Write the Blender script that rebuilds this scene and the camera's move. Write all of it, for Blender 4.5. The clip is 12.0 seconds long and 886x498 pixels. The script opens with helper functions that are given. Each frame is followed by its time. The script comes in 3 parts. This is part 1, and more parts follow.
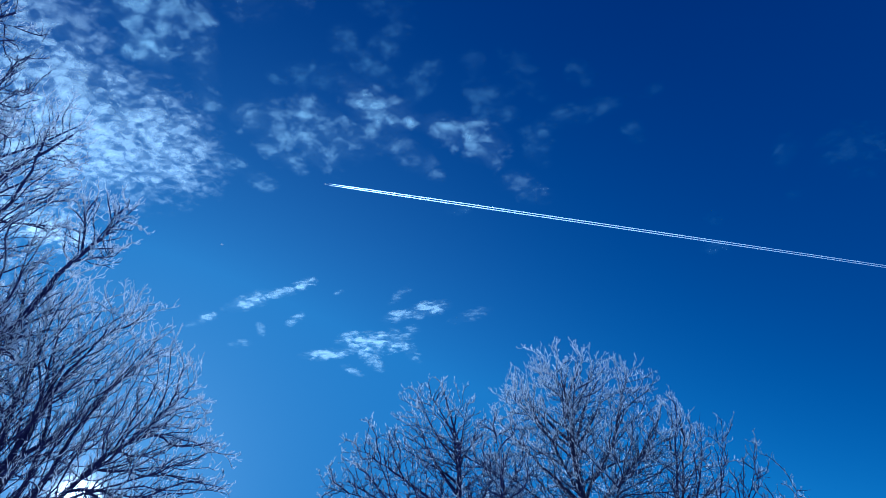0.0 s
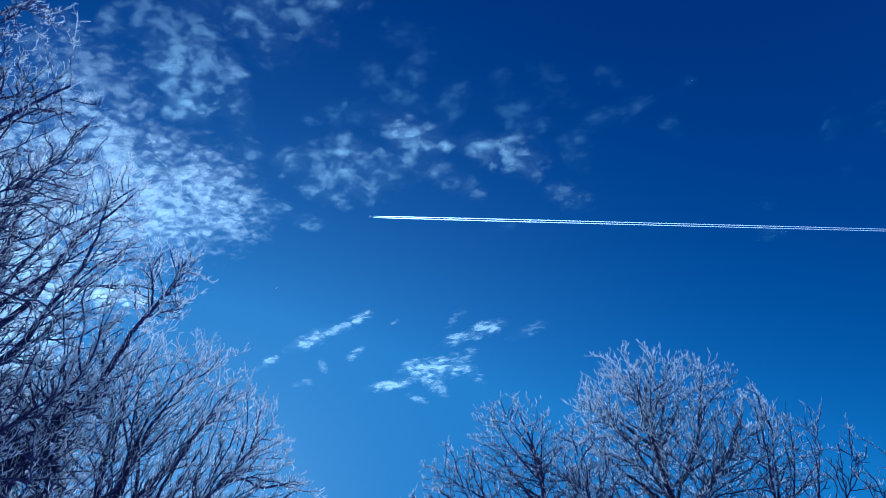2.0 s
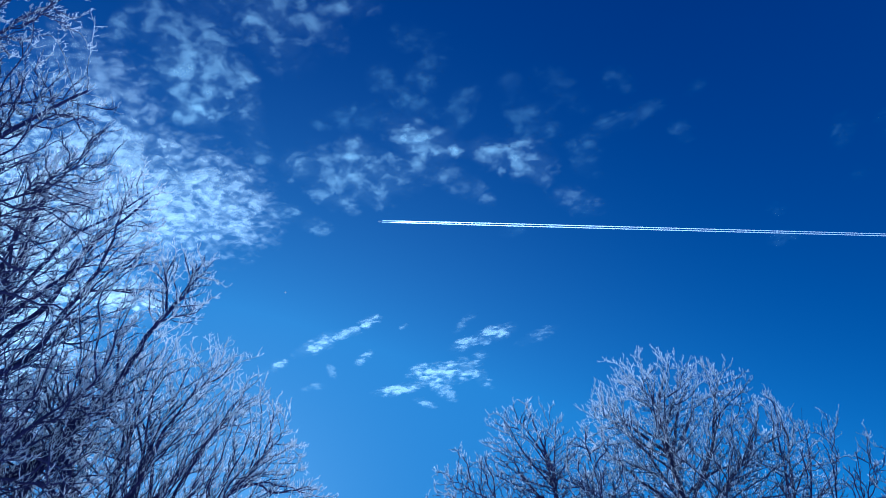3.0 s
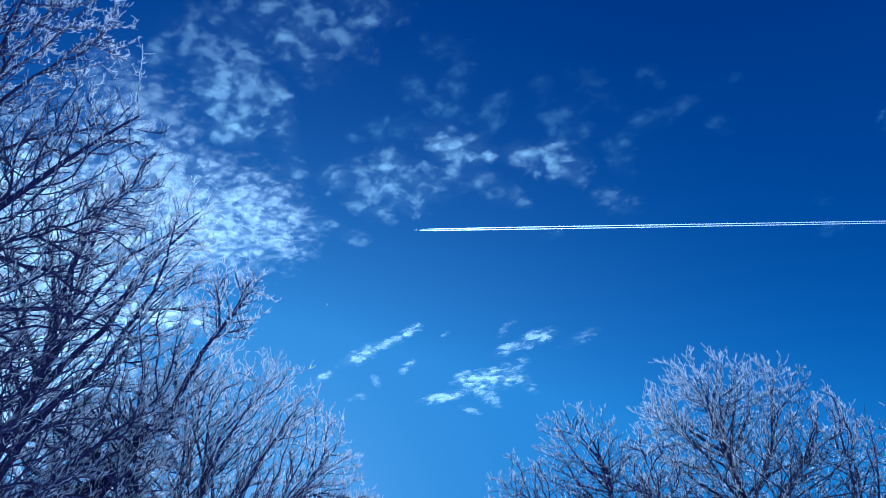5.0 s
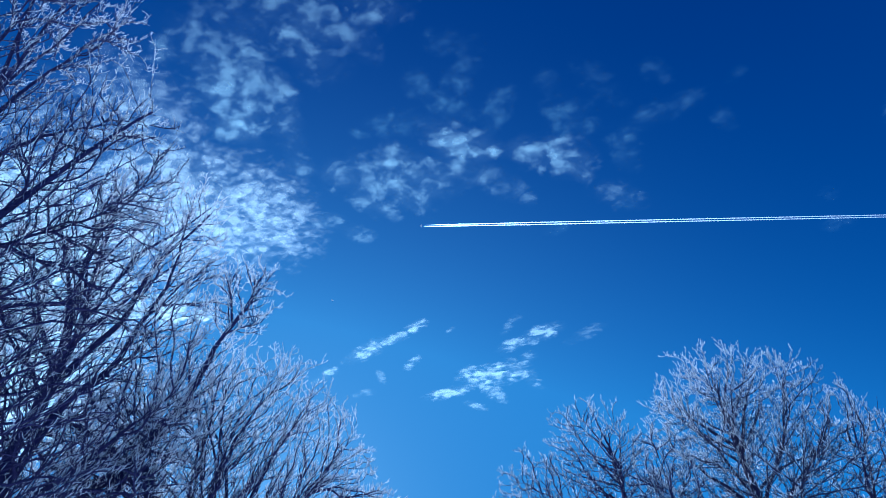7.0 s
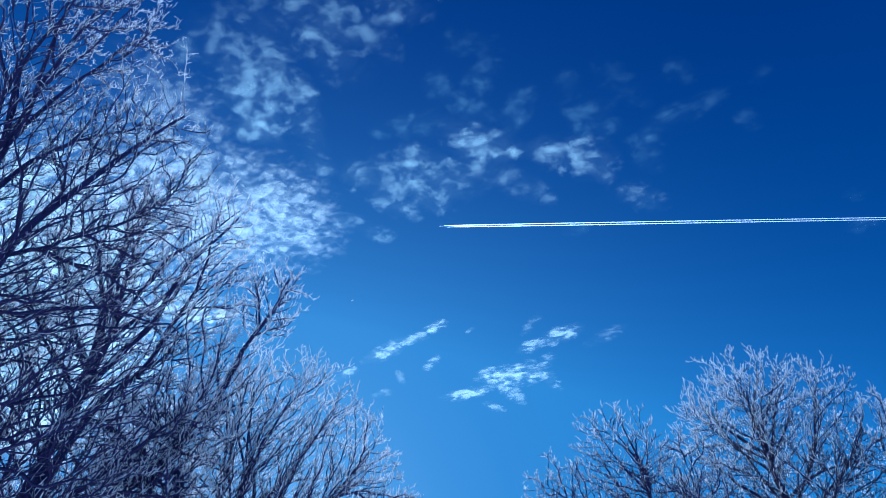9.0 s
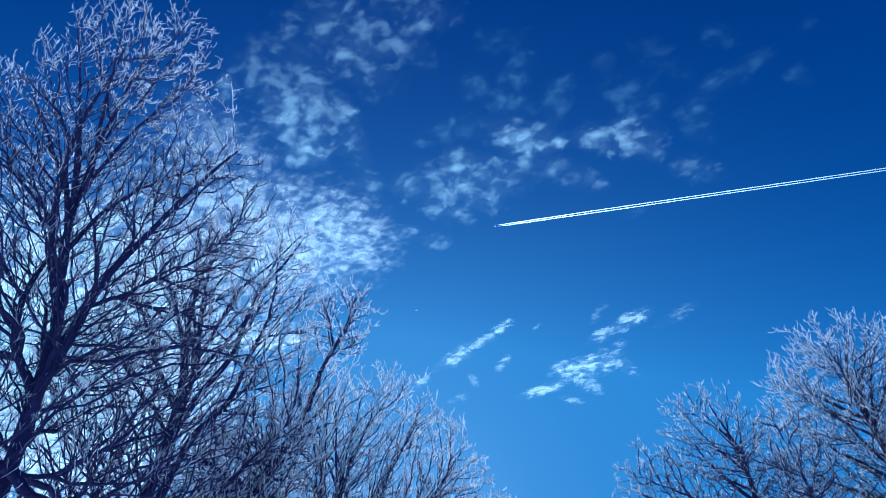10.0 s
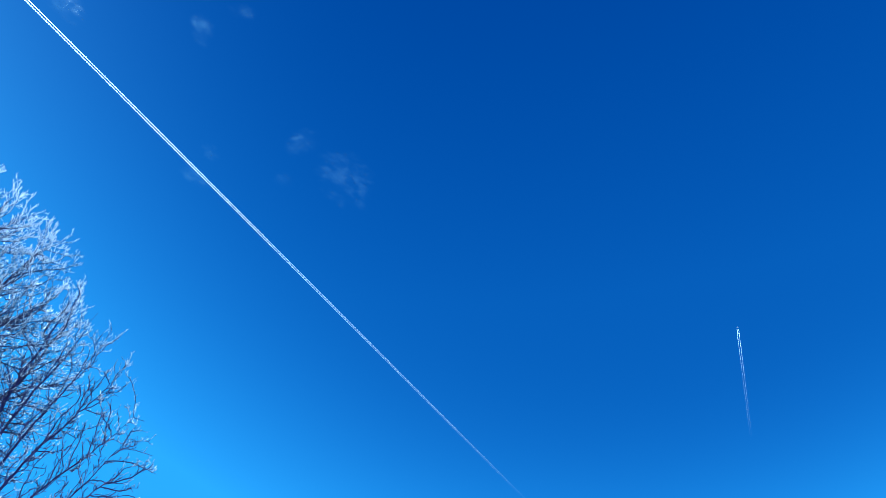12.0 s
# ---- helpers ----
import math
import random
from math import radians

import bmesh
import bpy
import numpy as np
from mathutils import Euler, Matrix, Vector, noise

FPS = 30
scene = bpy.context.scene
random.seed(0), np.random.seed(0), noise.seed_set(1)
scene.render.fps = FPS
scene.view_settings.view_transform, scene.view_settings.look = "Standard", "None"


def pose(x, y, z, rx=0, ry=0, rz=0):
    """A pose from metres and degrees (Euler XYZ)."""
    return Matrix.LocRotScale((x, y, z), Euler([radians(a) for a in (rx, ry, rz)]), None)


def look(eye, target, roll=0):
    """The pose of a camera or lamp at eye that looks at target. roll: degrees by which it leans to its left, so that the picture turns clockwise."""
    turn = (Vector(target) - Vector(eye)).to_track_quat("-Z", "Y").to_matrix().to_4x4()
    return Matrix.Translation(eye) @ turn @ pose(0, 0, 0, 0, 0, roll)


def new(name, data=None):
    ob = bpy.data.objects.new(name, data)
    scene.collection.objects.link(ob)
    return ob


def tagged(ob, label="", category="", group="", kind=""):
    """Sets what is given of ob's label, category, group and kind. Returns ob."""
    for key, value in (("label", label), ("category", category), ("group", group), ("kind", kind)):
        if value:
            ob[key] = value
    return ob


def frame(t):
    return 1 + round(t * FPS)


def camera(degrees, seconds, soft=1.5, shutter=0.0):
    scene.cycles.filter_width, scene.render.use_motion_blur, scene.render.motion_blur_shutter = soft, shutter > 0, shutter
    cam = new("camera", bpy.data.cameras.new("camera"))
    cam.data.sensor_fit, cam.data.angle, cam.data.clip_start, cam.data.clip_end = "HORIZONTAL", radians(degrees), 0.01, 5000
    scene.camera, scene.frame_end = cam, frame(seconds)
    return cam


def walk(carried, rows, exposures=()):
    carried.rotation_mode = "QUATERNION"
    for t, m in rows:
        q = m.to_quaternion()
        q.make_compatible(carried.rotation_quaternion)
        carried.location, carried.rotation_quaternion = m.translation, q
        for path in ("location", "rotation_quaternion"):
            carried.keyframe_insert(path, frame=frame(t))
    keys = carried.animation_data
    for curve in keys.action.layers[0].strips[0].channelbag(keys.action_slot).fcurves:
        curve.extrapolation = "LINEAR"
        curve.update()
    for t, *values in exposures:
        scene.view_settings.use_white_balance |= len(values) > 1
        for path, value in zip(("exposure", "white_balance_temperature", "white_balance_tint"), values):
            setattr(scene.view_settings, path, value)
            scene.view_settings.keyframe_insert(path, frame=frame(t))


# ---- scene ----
cam = camera(63.6, 12.0, soft=0.75)
PATH = [
    (0.0, pose(0.000, 0.000, 1.600, 134.04, -0.03, -0.02)),
    (0.5, pose(-0.026, 0.022, 1.583, 134.47, 0.54, 0.81)),
    (1.0, pose(-0.073, 0.020, 1.577, 135.04, 0.99, 3.25)),
    (1.5, pose(-0.107, 0.014, 1.575, 135.72, 1.08, 6.96)),
    (2.0, pose(-0.141, 0.033, 1.577, 135.86, 1.93, 7.48)),
    (2.5, pose(-0.192, 0.035, 1.588, 136.06, 1.59, 7.72)),
    (4.3, pose(-0.302, 0.051, 1.637, 137.18, 1.20, 10.10)),
    (4.5, pose(-0.322, 0.027, 1.619, 137.34, 0.75, 11.48)),
    (5.0, pose(-0.342, -0.008, 1.589, 136.85, 0.80, 11.76)),
    (5.5, pose(-0.366, -0.024, 1.573, 137.43, 0.76, 12.61)),
    (6.0, pose(-0.402, -0.020, 1.575, 136.97, 0.86, 12.70)),
    (6.5, pose(-0.428, -0.017, 1.575, 136.85, 0.84, 12.44)),
    (7.0, pose(-0.459, -0.016, 1.575, 136.52, 0.69, 12.20)),
    (7.2, pose(-0.471, -0.020, 1.582, 136.78, 0.39, 12.63)),
    (8.8, pose(-0.568, -0.053, 1.638, 137.18, 0.21, 13.42)),
    (9.0, pose(-0.584, -0.061, 1.641, 136.56, -0.63, 13.09)),
    (9.5, pose(-0.626, -0.058, 1.677, 136.82, -0.20, 16.78)),
    (10.0, pose(-0.654, -0.061, 1.672, 136.82, 0.95, 21.43)),
    (10.5, pose(-0.631, -0.054, 1.641, 134.85, 0.08, 11.84)),
    (10.7, pose(-0.630, 0.000, 1.600, 133.77, -0.93, 1.47)),
    (11.0, pose(-0.600, 0.000, 1.600, 133.27, -0.20, -13.13)),
    (11.2, pose(-0.590, 0.000, 1.600, 132.88, 0.05, -22.35)),
    (11.4, pose(-0.560, 0.000, 1.600, 131.68, 0.12, -30.48)),
    (11.6, pose(-0.540, 0.000, 1.600, 130.01, 0.11, -38.58)),
    (11.8, pose(-0.530, 0.000, 1.600, 129.16, -0.57, -46.70)),
    (12.0, pose(-0.520, 0.000, 1.600, 128.35, -1.29, -54.82)),
]
EXPOSURES = [(0.0, -0.05, 4550, 5), (2.0, 0.0, 4600, 5), (2.5, 0.14, 4600, 5), (5.5, 0.26, 4650, 5), (10.0, 0.26, 4750, 5), (11.0, 0.2, 4600, 6), (11.2, 0.26, 4620, 4), (11.5, 0.84, 4800, -5), (12.0, 1.16, 5000, -7)]
SKY_POWER, SKY_TINT, SKY_STRENGTH = (3.2, 3.0, 1.78), (7.4, 25.2, 20.5), 0.082
walk(cam, PATH, exposures=EXPOSURES)

# ---- world and sun ----
SUN_AZ, SUN_EL = -28.0, 22.0          # degrees: azimuth from +y towards +x, elevation
SUN_DIR = Vector((math.sin(radians(SUN_AZ)) * math.cos(radians(SUN_EL)),
                  math.cos(radians(SUN_AZ)) * math.cos(radians(SUN_EL)), math.sin(radians(SUN_EL))))

world = bpy.data.worlds.new("winter_sky")
scene.world = world
world.use_nodes = True
wn, wl = world.node_tree.nodes, world.node_tree.links
wn.clear()
sky = wn.new("ShaderNodeTexSky")
sky.sky_type = "NISHITA"
sky.sun_disc = False
sky.sun_elevation, sky.sun_rotation = radians(SUN_EL), radians(SUN_AZ)
sky.air_density, sky.dust_density, sky.ozone_density, sky.altitude = 1.0, 0.15, 3.0, 200
thin = wn.new("ShaderNodeVectorMath")
thin.operation = "SCALE"
thin.inputs["Scale"].default_value = 0.1
split_sky = wn.new("ShaderNodeSeparateColor")
join_sky = wn.new("ShaderNodeCombineColor")
level = wn.new("ShaderNodeMath")
level.operation = "MINIMUM"
level.inputs[1].default_value = 0.445
least = wn.new("ShaderNodeMath")
least.operation = "SMOOTH_MAX"
least.inputs[2].default_value = 0.09
wl.new(split_sky.outputs[2], least.inputs[0])
# clear air is deepest overhead and paler towards the horizon
way = wn.new("ShaderNodeTexCoord")
upness = wn.new("ShaderNodeSeparateXYZ")
wl.new(way.outputs["Generated"], upness.inputs[0])
paler = wn.new("ShaderNodeMapRange")
for slot, value in (("From Min", 0.56), ("From Max", 0.86), ("To Min", 0.284), ("To Max", 0.235)):
    paler.inputs[slot].default_value = value
wl.new(upness.outputs["Z"], paler.inputs["Value"])
wl.new(paler.outputs["Result"], least.inputs[1])
wl.new(least.outputs[0], level.inputs[0])
for slot, power in enumerate(SKY_POWER):
    deep = wn.new("ShaderNodeMath")
    deep.operation = "POWER"
    deep.inputs[1].default_value = power
    wl.new(level.outputs[0], deep.inputs[0])
    wl.new(deep.outputs[0], join_sky.inputs[slot])
hue = wn.new("ShaderNodeVectorMath")
hue.operation = "MULTIPLY"
hue.inputs[1].default_value = SKY_TINT
sky_bg = wn.new("ShaderNodeBackground")
sky_bg.inputs["Strength"].default_value = SKY_STRENGTH
wl.new(sky.outputs[0], thin.inputs[0])
wl.new(thin.outputs[0], split_sky.inputs[0])
wl.new(join_sky.outputs[0], hue.inputs[0])
wl.new(hue.outputs[0], sky_bg.inputs["Color"])
# the bright ring of air round the sun
dot = wn.new("ShaderNodeVectorMath")
dot.operation = "DOT_PRODUCT"
dot.inputs[1].default_value = SUN_DIR
wl.new(way.outputs["Generated"], dot.inputs[0])
above = wn.new("ShaderNodeMath")
above.operation = "MAXIMUM"
above.inputs[1].default_value = 0.0
wl.new(dot.outputs["Value"], above.inputs[0])
light = sky_bg.outputs[0]
for power, gain, tone in ((9000.0, 26.0, (1.0, 0.99, 0.96)), (900.0, 0.4, (0.9, 0.97, 1.0)), (60.0, 0.12, (0.75, 0.96, 1.0)), (9.0, 0.06, (0.7, 0.95, 0.72))):
    ring = wn.new("ShaderNodeMath")
    ring.operation = "POWER"
    ring.inputs[1].default_value = power
    wl.new(above.outputs[0], ring.inputs[0])
    scaled = wn.new("ShaderNodeMath")
    scaled.operation = "MULTIPLY"
    scaled.inputs[1].default_value = gain
    wl.new(ring.outputs[0], scaled.inputs[0])
    glow_bg = wn.new("ShaderNodeBackground")
    glow_bg.inputs["Color"].default_value = (*tone, 1)
    wl.new(scaled.outputs[0], glow_bg.inputs["Strength"])
    add_bg = wn.new("ShaderNodeAddShader")
    wl.new(light, add_bg.inputs[0])
    wl.new(glow_bg.outputs[0], add_bg.inputs[1])
    light = add_bg.outputs[0]
world_out = wn.new("ShaderNodeOutputWorld")
wl.new(light, world_out.inputs["Surface"])

sun = new("sun", bpy.data.lights.new("sun", "SUN"))
sun.data.energy, sun.data.angle, sun.data.color = 5.0, radians(0.5), (0.96, 0.98, 0.95)
sun.matrix_world = look((0, 0, 60), Vector((0, 0, 60)) - SUN_DIR)


# ---- materials ----
def material(name):
    mat = bpy.data.materials.new(name)
    mat.use_nodes = True
    mat.node_tree.nodes.clear()
    return mat, mat.node_tree.nodes, mat.node_tree.links


def math_node(nodes, links, operation, a, b=0.0, clamp=False):
    node = nodes.new("ShaderNodeMath")
    node.operation, node.use_clamp = operation, clamp
    for slot, value in ((0, a), (1, b)):
        if isinstance(value, (int, float)):
            node.inputs[slot].default_value = value
        else:
            links.new(value, node.inputs[slot])
    return node.outputs[0]


def noise_node(nodes, links, vector, scale, detail=4.0, roughness=0.55, distortion=0.0):
    node = nodes.new("ShaderNodeTexNoise")
    node.inputs["Scale"].default_value = scale
    node.inputs["Detail"].default_value = detail
    node.inputs["Roughness"].default_value = roughness
    node.inputs["Distortion"].default_value = distortion
    links.new(vector, node.inputs["Vector"])
    return node.outputs["Fac"]


def mix_colour(nodes, links, fac, a, b):
    node = nodes.new("ShaderNodeMix")
    node.data_type = "RGBA"
    if isinstance(fac, (int, float)):
        node.inputs[0].default_value = fac
    else:
        links.new(fac, node.inputs[0])
    for slot, value in ((6, a), (7, b)):
        if isinstance(value, tuple):
            node.inputs[slot].default_value = (*value, 1)
        else:
            links.new(value, node.inputs[slot])
    return node.outputs[2]


def bark_material(name, bark_dark, bark_light):
    """Bark with hoar frost: the frost lies on upper sides and, by the mesh's frost attribute, all round the thin twigs."""
    mat, nodes, links = material(name)
    where = nodes.new("ShaderNodeTexCoord").outputs["Object"]
    geo = nodes.new("ShaderNodeNewGeometry")
    fine = noise_node(nodes, links, where, 60.0, 5.0, 0.65)
    broad = noise_node(nodes, links, where, 2.2, 3.0)
    rough = noise_node(nodes, links, where, 18.0, 4.0, 0.6)
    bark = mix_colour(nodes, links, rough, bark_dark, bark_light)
    amount = nodes.new("ShaderNodeAttribute")
    amount.attribute_name = "frost"
    split = nodes.new("ShaderNodeSeparateXYZ")
    links.new(geo.outputs["Normal"], split.inputs[0])
    upward = math_node(nodes, links, "MULTIPLY", split.outputs["Z"], 0.22)
    patches = math_node(nodes, links, "ADD", math_node(nodes, links, "MULTIPLY", math_node(nodes, links, "SUBTRACT", fine, 0.5), 0.9),
                        math_node(nodes, links, "MULTIPLY", math_node(nodes, links, "SUBTRACT", broad, 0.5), 0.8))
    cover = math_node(nodes, links, "ADD", math_node(nodes, links, "ADD", amount.outputs["Fac"], upward), patches)
    cover = math_node(nodes, links, "MULTIPLY", math_node(nodes, links, "SUBTRACT", cover, 0.27), 2.8, clamp=True)
    surface = nodes.new("ShaderNodeBsdfPrincipled")
    film = math_node(nodes, links, "MULTIPLY", rough, 0.03)
    bark = mix_colour(nodes, links, film, bark, (0.80, 0.84, 0.92))
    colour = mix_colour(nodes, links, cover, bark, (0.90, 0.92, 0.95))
    links.new(colour, surface.inputs["Base Color"])
    surface.inputs["Roughness"].default_value = 0.75
    surface.inputs["Specular IOR Level"].default_value = 0.25
    bump = nodes.new("ShaderNodeBump")
    bump.inputs["Strength"].default_value, bump.inputs["Distance"].default_value = 0.7, 0.01
    links.new(rough, bump.inputs["Height"])
    links.new(bump.outputs[0], surface.inputs["Normal"])
    through_frost = nodes.new("ShaderNodeBsdfTranslucent")
    through_frost.inputs["Color"].default_value = (0.95, 0.94, 0.96, 1)
    mix = nodes.new("ShaderNodeMixShader")
    links.new(math_node(nodes, links, "MULTIPLY", cover, 0.7), mix.inputs[0])
    links.new(surface.outputs[0], mix.inputs[1])
    links.new(through_frost.outputs[0], mix.inputs[2])
    links.new(mix.outputs[0], nodes.new("ShaderNodeOutputMaterial").inputs["Surface"])
    return mat


def cloud_material(name, size, stretch, contrast, soft, wisp, bias, puff=1.5, haze=0.33, tint=(0.58, 0.82, 0.89)):
    """Thin lit vapour: the density falls to nothing at the rim of its sheet, curdles into small puffs and is torn by turbulence."""
    mat, nodes, links = material(name)
    coords = nodes.new("ShaderNodeTexCoord")
    geo = nodes.new("ShaderNodeNewGeometry")
    mapping = nodes.new("ShaderNodeMapping")
    mapping.inputs["Rotation"].default_value = (0, 0, radians(35))
    mapping.inputs["Scale"].default_value = (1, stretch, 1)
    links.new(geo.outputs["Position"], mapping.inputs["Vector"])
    big = noise_node(nodes, links, mapping.outputs[0], 1.0 / size, 4.0, 0.52, wisp)
    warp = nodes.new("ShaderNodeTexNoise")
    warp.inputs["Scale"].default_value, warp.inputs["Detail"].default_value = 1.8 / size, 4.0
    links.new(mapping.outputs[0], warp.inputs["Vector"])
    shift = nodes.new("ShaderNodeVectorMath")
    shift.operation = "MULTIPLY_ADD"
    shift.inputs[1].default_value = (size * 0.9,) * 3
    links.new(warp.outputs["Color"], shift.inputs[0])
    links.new(mapping.outputs[0], shift.inputs[2])
    puffs = nodes.new("ShaderNodeTexVoronoi")
    puffs.feature = "SMOOTH_F1"
    puffs.inputs["Scale"].default_value, puffs.inputs["Smoothness"].default_value = puff / size, 0.35
    links.new(shift.outputs[0], puffs.inputs["Vector"])
    fine = noise_node(nodes, links, mapping.outputs[0], 2.6 / size, 4.0, 0.5, wisp * 0.6)
    curdle = math_node(nodes, links, "MULTIPLY", math_node(nodes, links, "SUBTRACT", 0.58, puffs.outputs["Distance"]), 0.75)
    small = math_node(nodes, links, "ADD", curdle, math_node(nodes, links, "ADD", math_node(nodes, links, "MULTIPLY", fine, 0.6), 0.2))
    centre = nodes.new("ShaderNodeVectorMath")
    centre.operation = "MULTIPLY_ADD"
    centre.inputs[1].default_value, centre.inputs[2].default_value = (2, 2, 0), (-1, -1, 0)
    links.new(coords.outputs["Generated"], centre.inputs[0])
    length = nodes.new("ShaderNodeVectorMath")
    length.operation = "LENGTH"
    links.new(centre.outputs[0], length.inputs[0])
    inside = math_node(nodes, links, "SUBTRACT", 1.0, length.outputs["Value"], clamp=True)
    rim = math_node(nodes, links, "MULTIPLY", inside, 2.5, clamp=True)
    turbulence = math_node(nodes, links, "ADD", math_node(nodes, links, "MULTIPLY", math_node(nodes, links, "SUBTRACT", big, 0.5), contrast),
                           math_node(nodes, links, "MULTIPLY", math_node(nodes, links, "SUBTRACT", small, 0.5), contrast * 0.8))
    density = math_node(nodes, links, "ADD", math_node(nodes, links, "SUBTRACT", inside, bias), turbulence)
    density = math_node(nodes, links, "MULTIPLY", density, soft, clamp=True)
    ease = nodes.new("ShaderNodeMapRange")
    ease.interpolation_type = "SMOOTHSTEP"
    links.new(density, ease.inputs["Value"])
    threads = nodes.new("ShaderNodeMapping")
    threads.inputs["Rotation"].default_value, threads.inputs["Scale"].default_value = (0, 0, radians(20)), (1, 2.6, 1)
    links.new(shift.outputs[0], threads.inputs["Vector"])
    thread = noise_node(nodes, links, threads.outputs[0], 4.5 / size, 3.0, 0.6, 1.2)
    thread = math_node(nodes, links, "ADD", math_node(nodes, links, "MULTIPLY", thread, 1.5), 0.3)
    density = math_node(nodes, links, "MULTIPLY", ease.outputs["Result"], thread)
    under = math_node(nodes, links, "ADD", math_node(nodes, links, "MULTIPLY", inside, 0.5), math_node(nodes, links, "SUBTRACT", big, 0.45), clamp=True)
    density = math_node(nodes, links, "ADD", density, math_node(nodes, links, "MULTIPLY", under, haze))
    thick = nodes.new("ShaderNodeAttribute")
    thick.attribute_type, thick.attribute_name = "OBJECT", "thickness"
    alpha = math_node(nodes, links, "MULTIPLY", math_node(nodes, links, "MULTIPLY", density, rim), thick.outputs["Fac"], clamp=True)
    lit = nodes.new("ShaderNodeBsdfTranslucent")
    lit.inputs["Color"].default_value = (*tint, 1)
    from_sun = nodes.new("ShaderNodeCombineXYZ")
    for slot, value in enumerate(-(SUN_DIR + Vector((0, 0, 0.25))).normalized()):
        from_sun.inputs[slot].default_value = value
    links.new(from_sun.outputs[0], lit.inputs["Normal"])
    back = nodes.new("ShaderNodeBsdfDiffuse")
    back.inputs["Color"].default_value = (0.7, 0.92, 0.97, 1)
    body = nodes.new("ShaderNodeMixShader")
    body.inputs[0].default_value = 0.2
    links.new(lit.outputs[0], body.inputs[1])
    links.new(back.outputs[0], body.inputs[2])
    clear = nodes.new("ShaderNodeBsdfTransparent")
    mix = nodes.new("ShaderNodeMixShader")
    links.new(alpha, mix.inputs[0])
    links.new(clear.outputs[0], mix.inputs[1])
    links.new(body.outputs[0], mix.inputs[2])
    links.new(mix.outputs[0], nodes.new("ShaderNodeOutputMaterial").inputs["Surface"])
    return mat


def trail_material(name, length, fade, dense=1.0):
    """Ice vapour behind an engine: bright at the aircraft, thinner along the trail."""
    mat, nodes, links = material(name)
    coords = nodes.new("ShaderNodeTexCoord")
    split = nodes.new("ShaderNodeSeparateXYZ")
    links.new(coords.outputs["Object"], split.inputs[0])
    along = math_node(nodes, links, "DIVIDE", split.outputs["X"], length, clamp=True)
    left = math_node(nodes, links, "SUBTRACT", 1.0, along, clamp=True)
    keep = math_node(nodes, links, "POWER", left, fade)
    young = math_node(nodes, links, "ADD", math_node(nodes, links, "MULTIPLY", math_node(nodes, links, "POWER", left, 7.0), 0.74), 0.26)
    keep = math_node(nodes, links, "MULTIPLY", keep, young)
    lumps = noise_node(nodes, links, coords.outputs["Object"], 0.02, 4.0, 0.6)
    keep = math_node(nodes, links, "MULTIPLY", keep, math_node(nodes, links, "ADD", math_node(nodes, links, "MULTIPLY", lumps, 0.6 * dense), 0.55 * dense), clamp=True)
    lit = nodes.new("ShaderNodeBsdfTranslucent")
    lit.inputs["Color"].default_value = (0.9, 0.98, 0.97, 1)
    back = nodes.new("ShaderNodeBsdfDiffuse")
    back.inputs["Color"].default_value = (0.9, 0.98, 0.97, 1)
    body = nodes.new("ShaderNodeAddShader")
    links.new(lit.outputs[0], body.inputs[0])
    links.new(back.outputs[0], body.inputs[1])
    clear = nodes.new("ShaderNodeBsdfTransparent")
    mix = nodes.new("ShaderNodeMixShader")
    links.new(keep, mix.inputs[0])
    links.new(clear.outputs[0], mix.inputs[1])
    links.new(body.outputs[0], mix.inputs[2])
    links.new(mix.outputs[0], nodes.new("ShaderNodeOutputMaterial").inputs["Surface"])
    return mat


def snow_material():
    mat, nodes, links = material("snow")
    where = nodes.new("ShaderNodeTexCoord").outputs["Object"]
    drift = noise_node(nodes, links, where, 0.15, 4.0)
    grain = noise_node(nodes, links, where, 14.0, 6.0, 0.7)
    surface = nodes.new("ShaderNodeBsdfPrincipled")
    links.new(mix_colour(nodes, links, drift, (0.74, 0.78, 0.83), (0.83, 0.86, 0.90)), surface.inputs["Base Color"])
    surface.inputs["Roughness"].default_value = 0.6
    bump = nodes.new("ShaderNodeBump")
    bump.inputs["Strength"].default_value, bump.inputs["Distance"].default_value = 0.5, 0.03
    links.new(grain, bump.inputs["Height"])
    links.new(bump.outputs[0], surface.inputs["Normal"])
    links.new(surface.outputs[0], nodes.new("ShaderNodeOutputMaterial").inputs["Surface"])
    return mat


# blue cast of skylit shade and lens glare is painted into both bark colours
BARK_BLUE_CAST = bark_material("frosted_bark_blue_cast", (0.011, 0.008, 0.050), (0.036, 0.024, 0.13))
BARK_SOFT_BLUE_CAST = bark_material("frosted_bark_soft_blue_cast", (0.012, 0.010, 0.042), (0.036, 0.026, 0.10))
SNOW = snow_material()
CLOUDS = {
    "bank": cloud_material("rippled_cloud", 62.0, 1.6, 3.3, 0.6, 0.7, 0.1, 1.6, 0.36, (0.74, 0.87, 0.92)),
    "tuft": cloud_material("tufted_cloud", 76.0, 1.3, 3.6, 0.62, 0.9, 0.36, 1.4),
    "veil": cloud_material("thin_cloud", 70.0, 1.3, 3.0, 0.5, 0.9, 0.25, 1.5, 0.3, (0.42, 0.8, 0.92)),
    "streak": cloud_material("streaked_cloud", 60.0, 1.6, 3.0, 0.82, 1.0, 0.27, 1.2, 0.28, (0.66, 0.84, 0.89)),
}


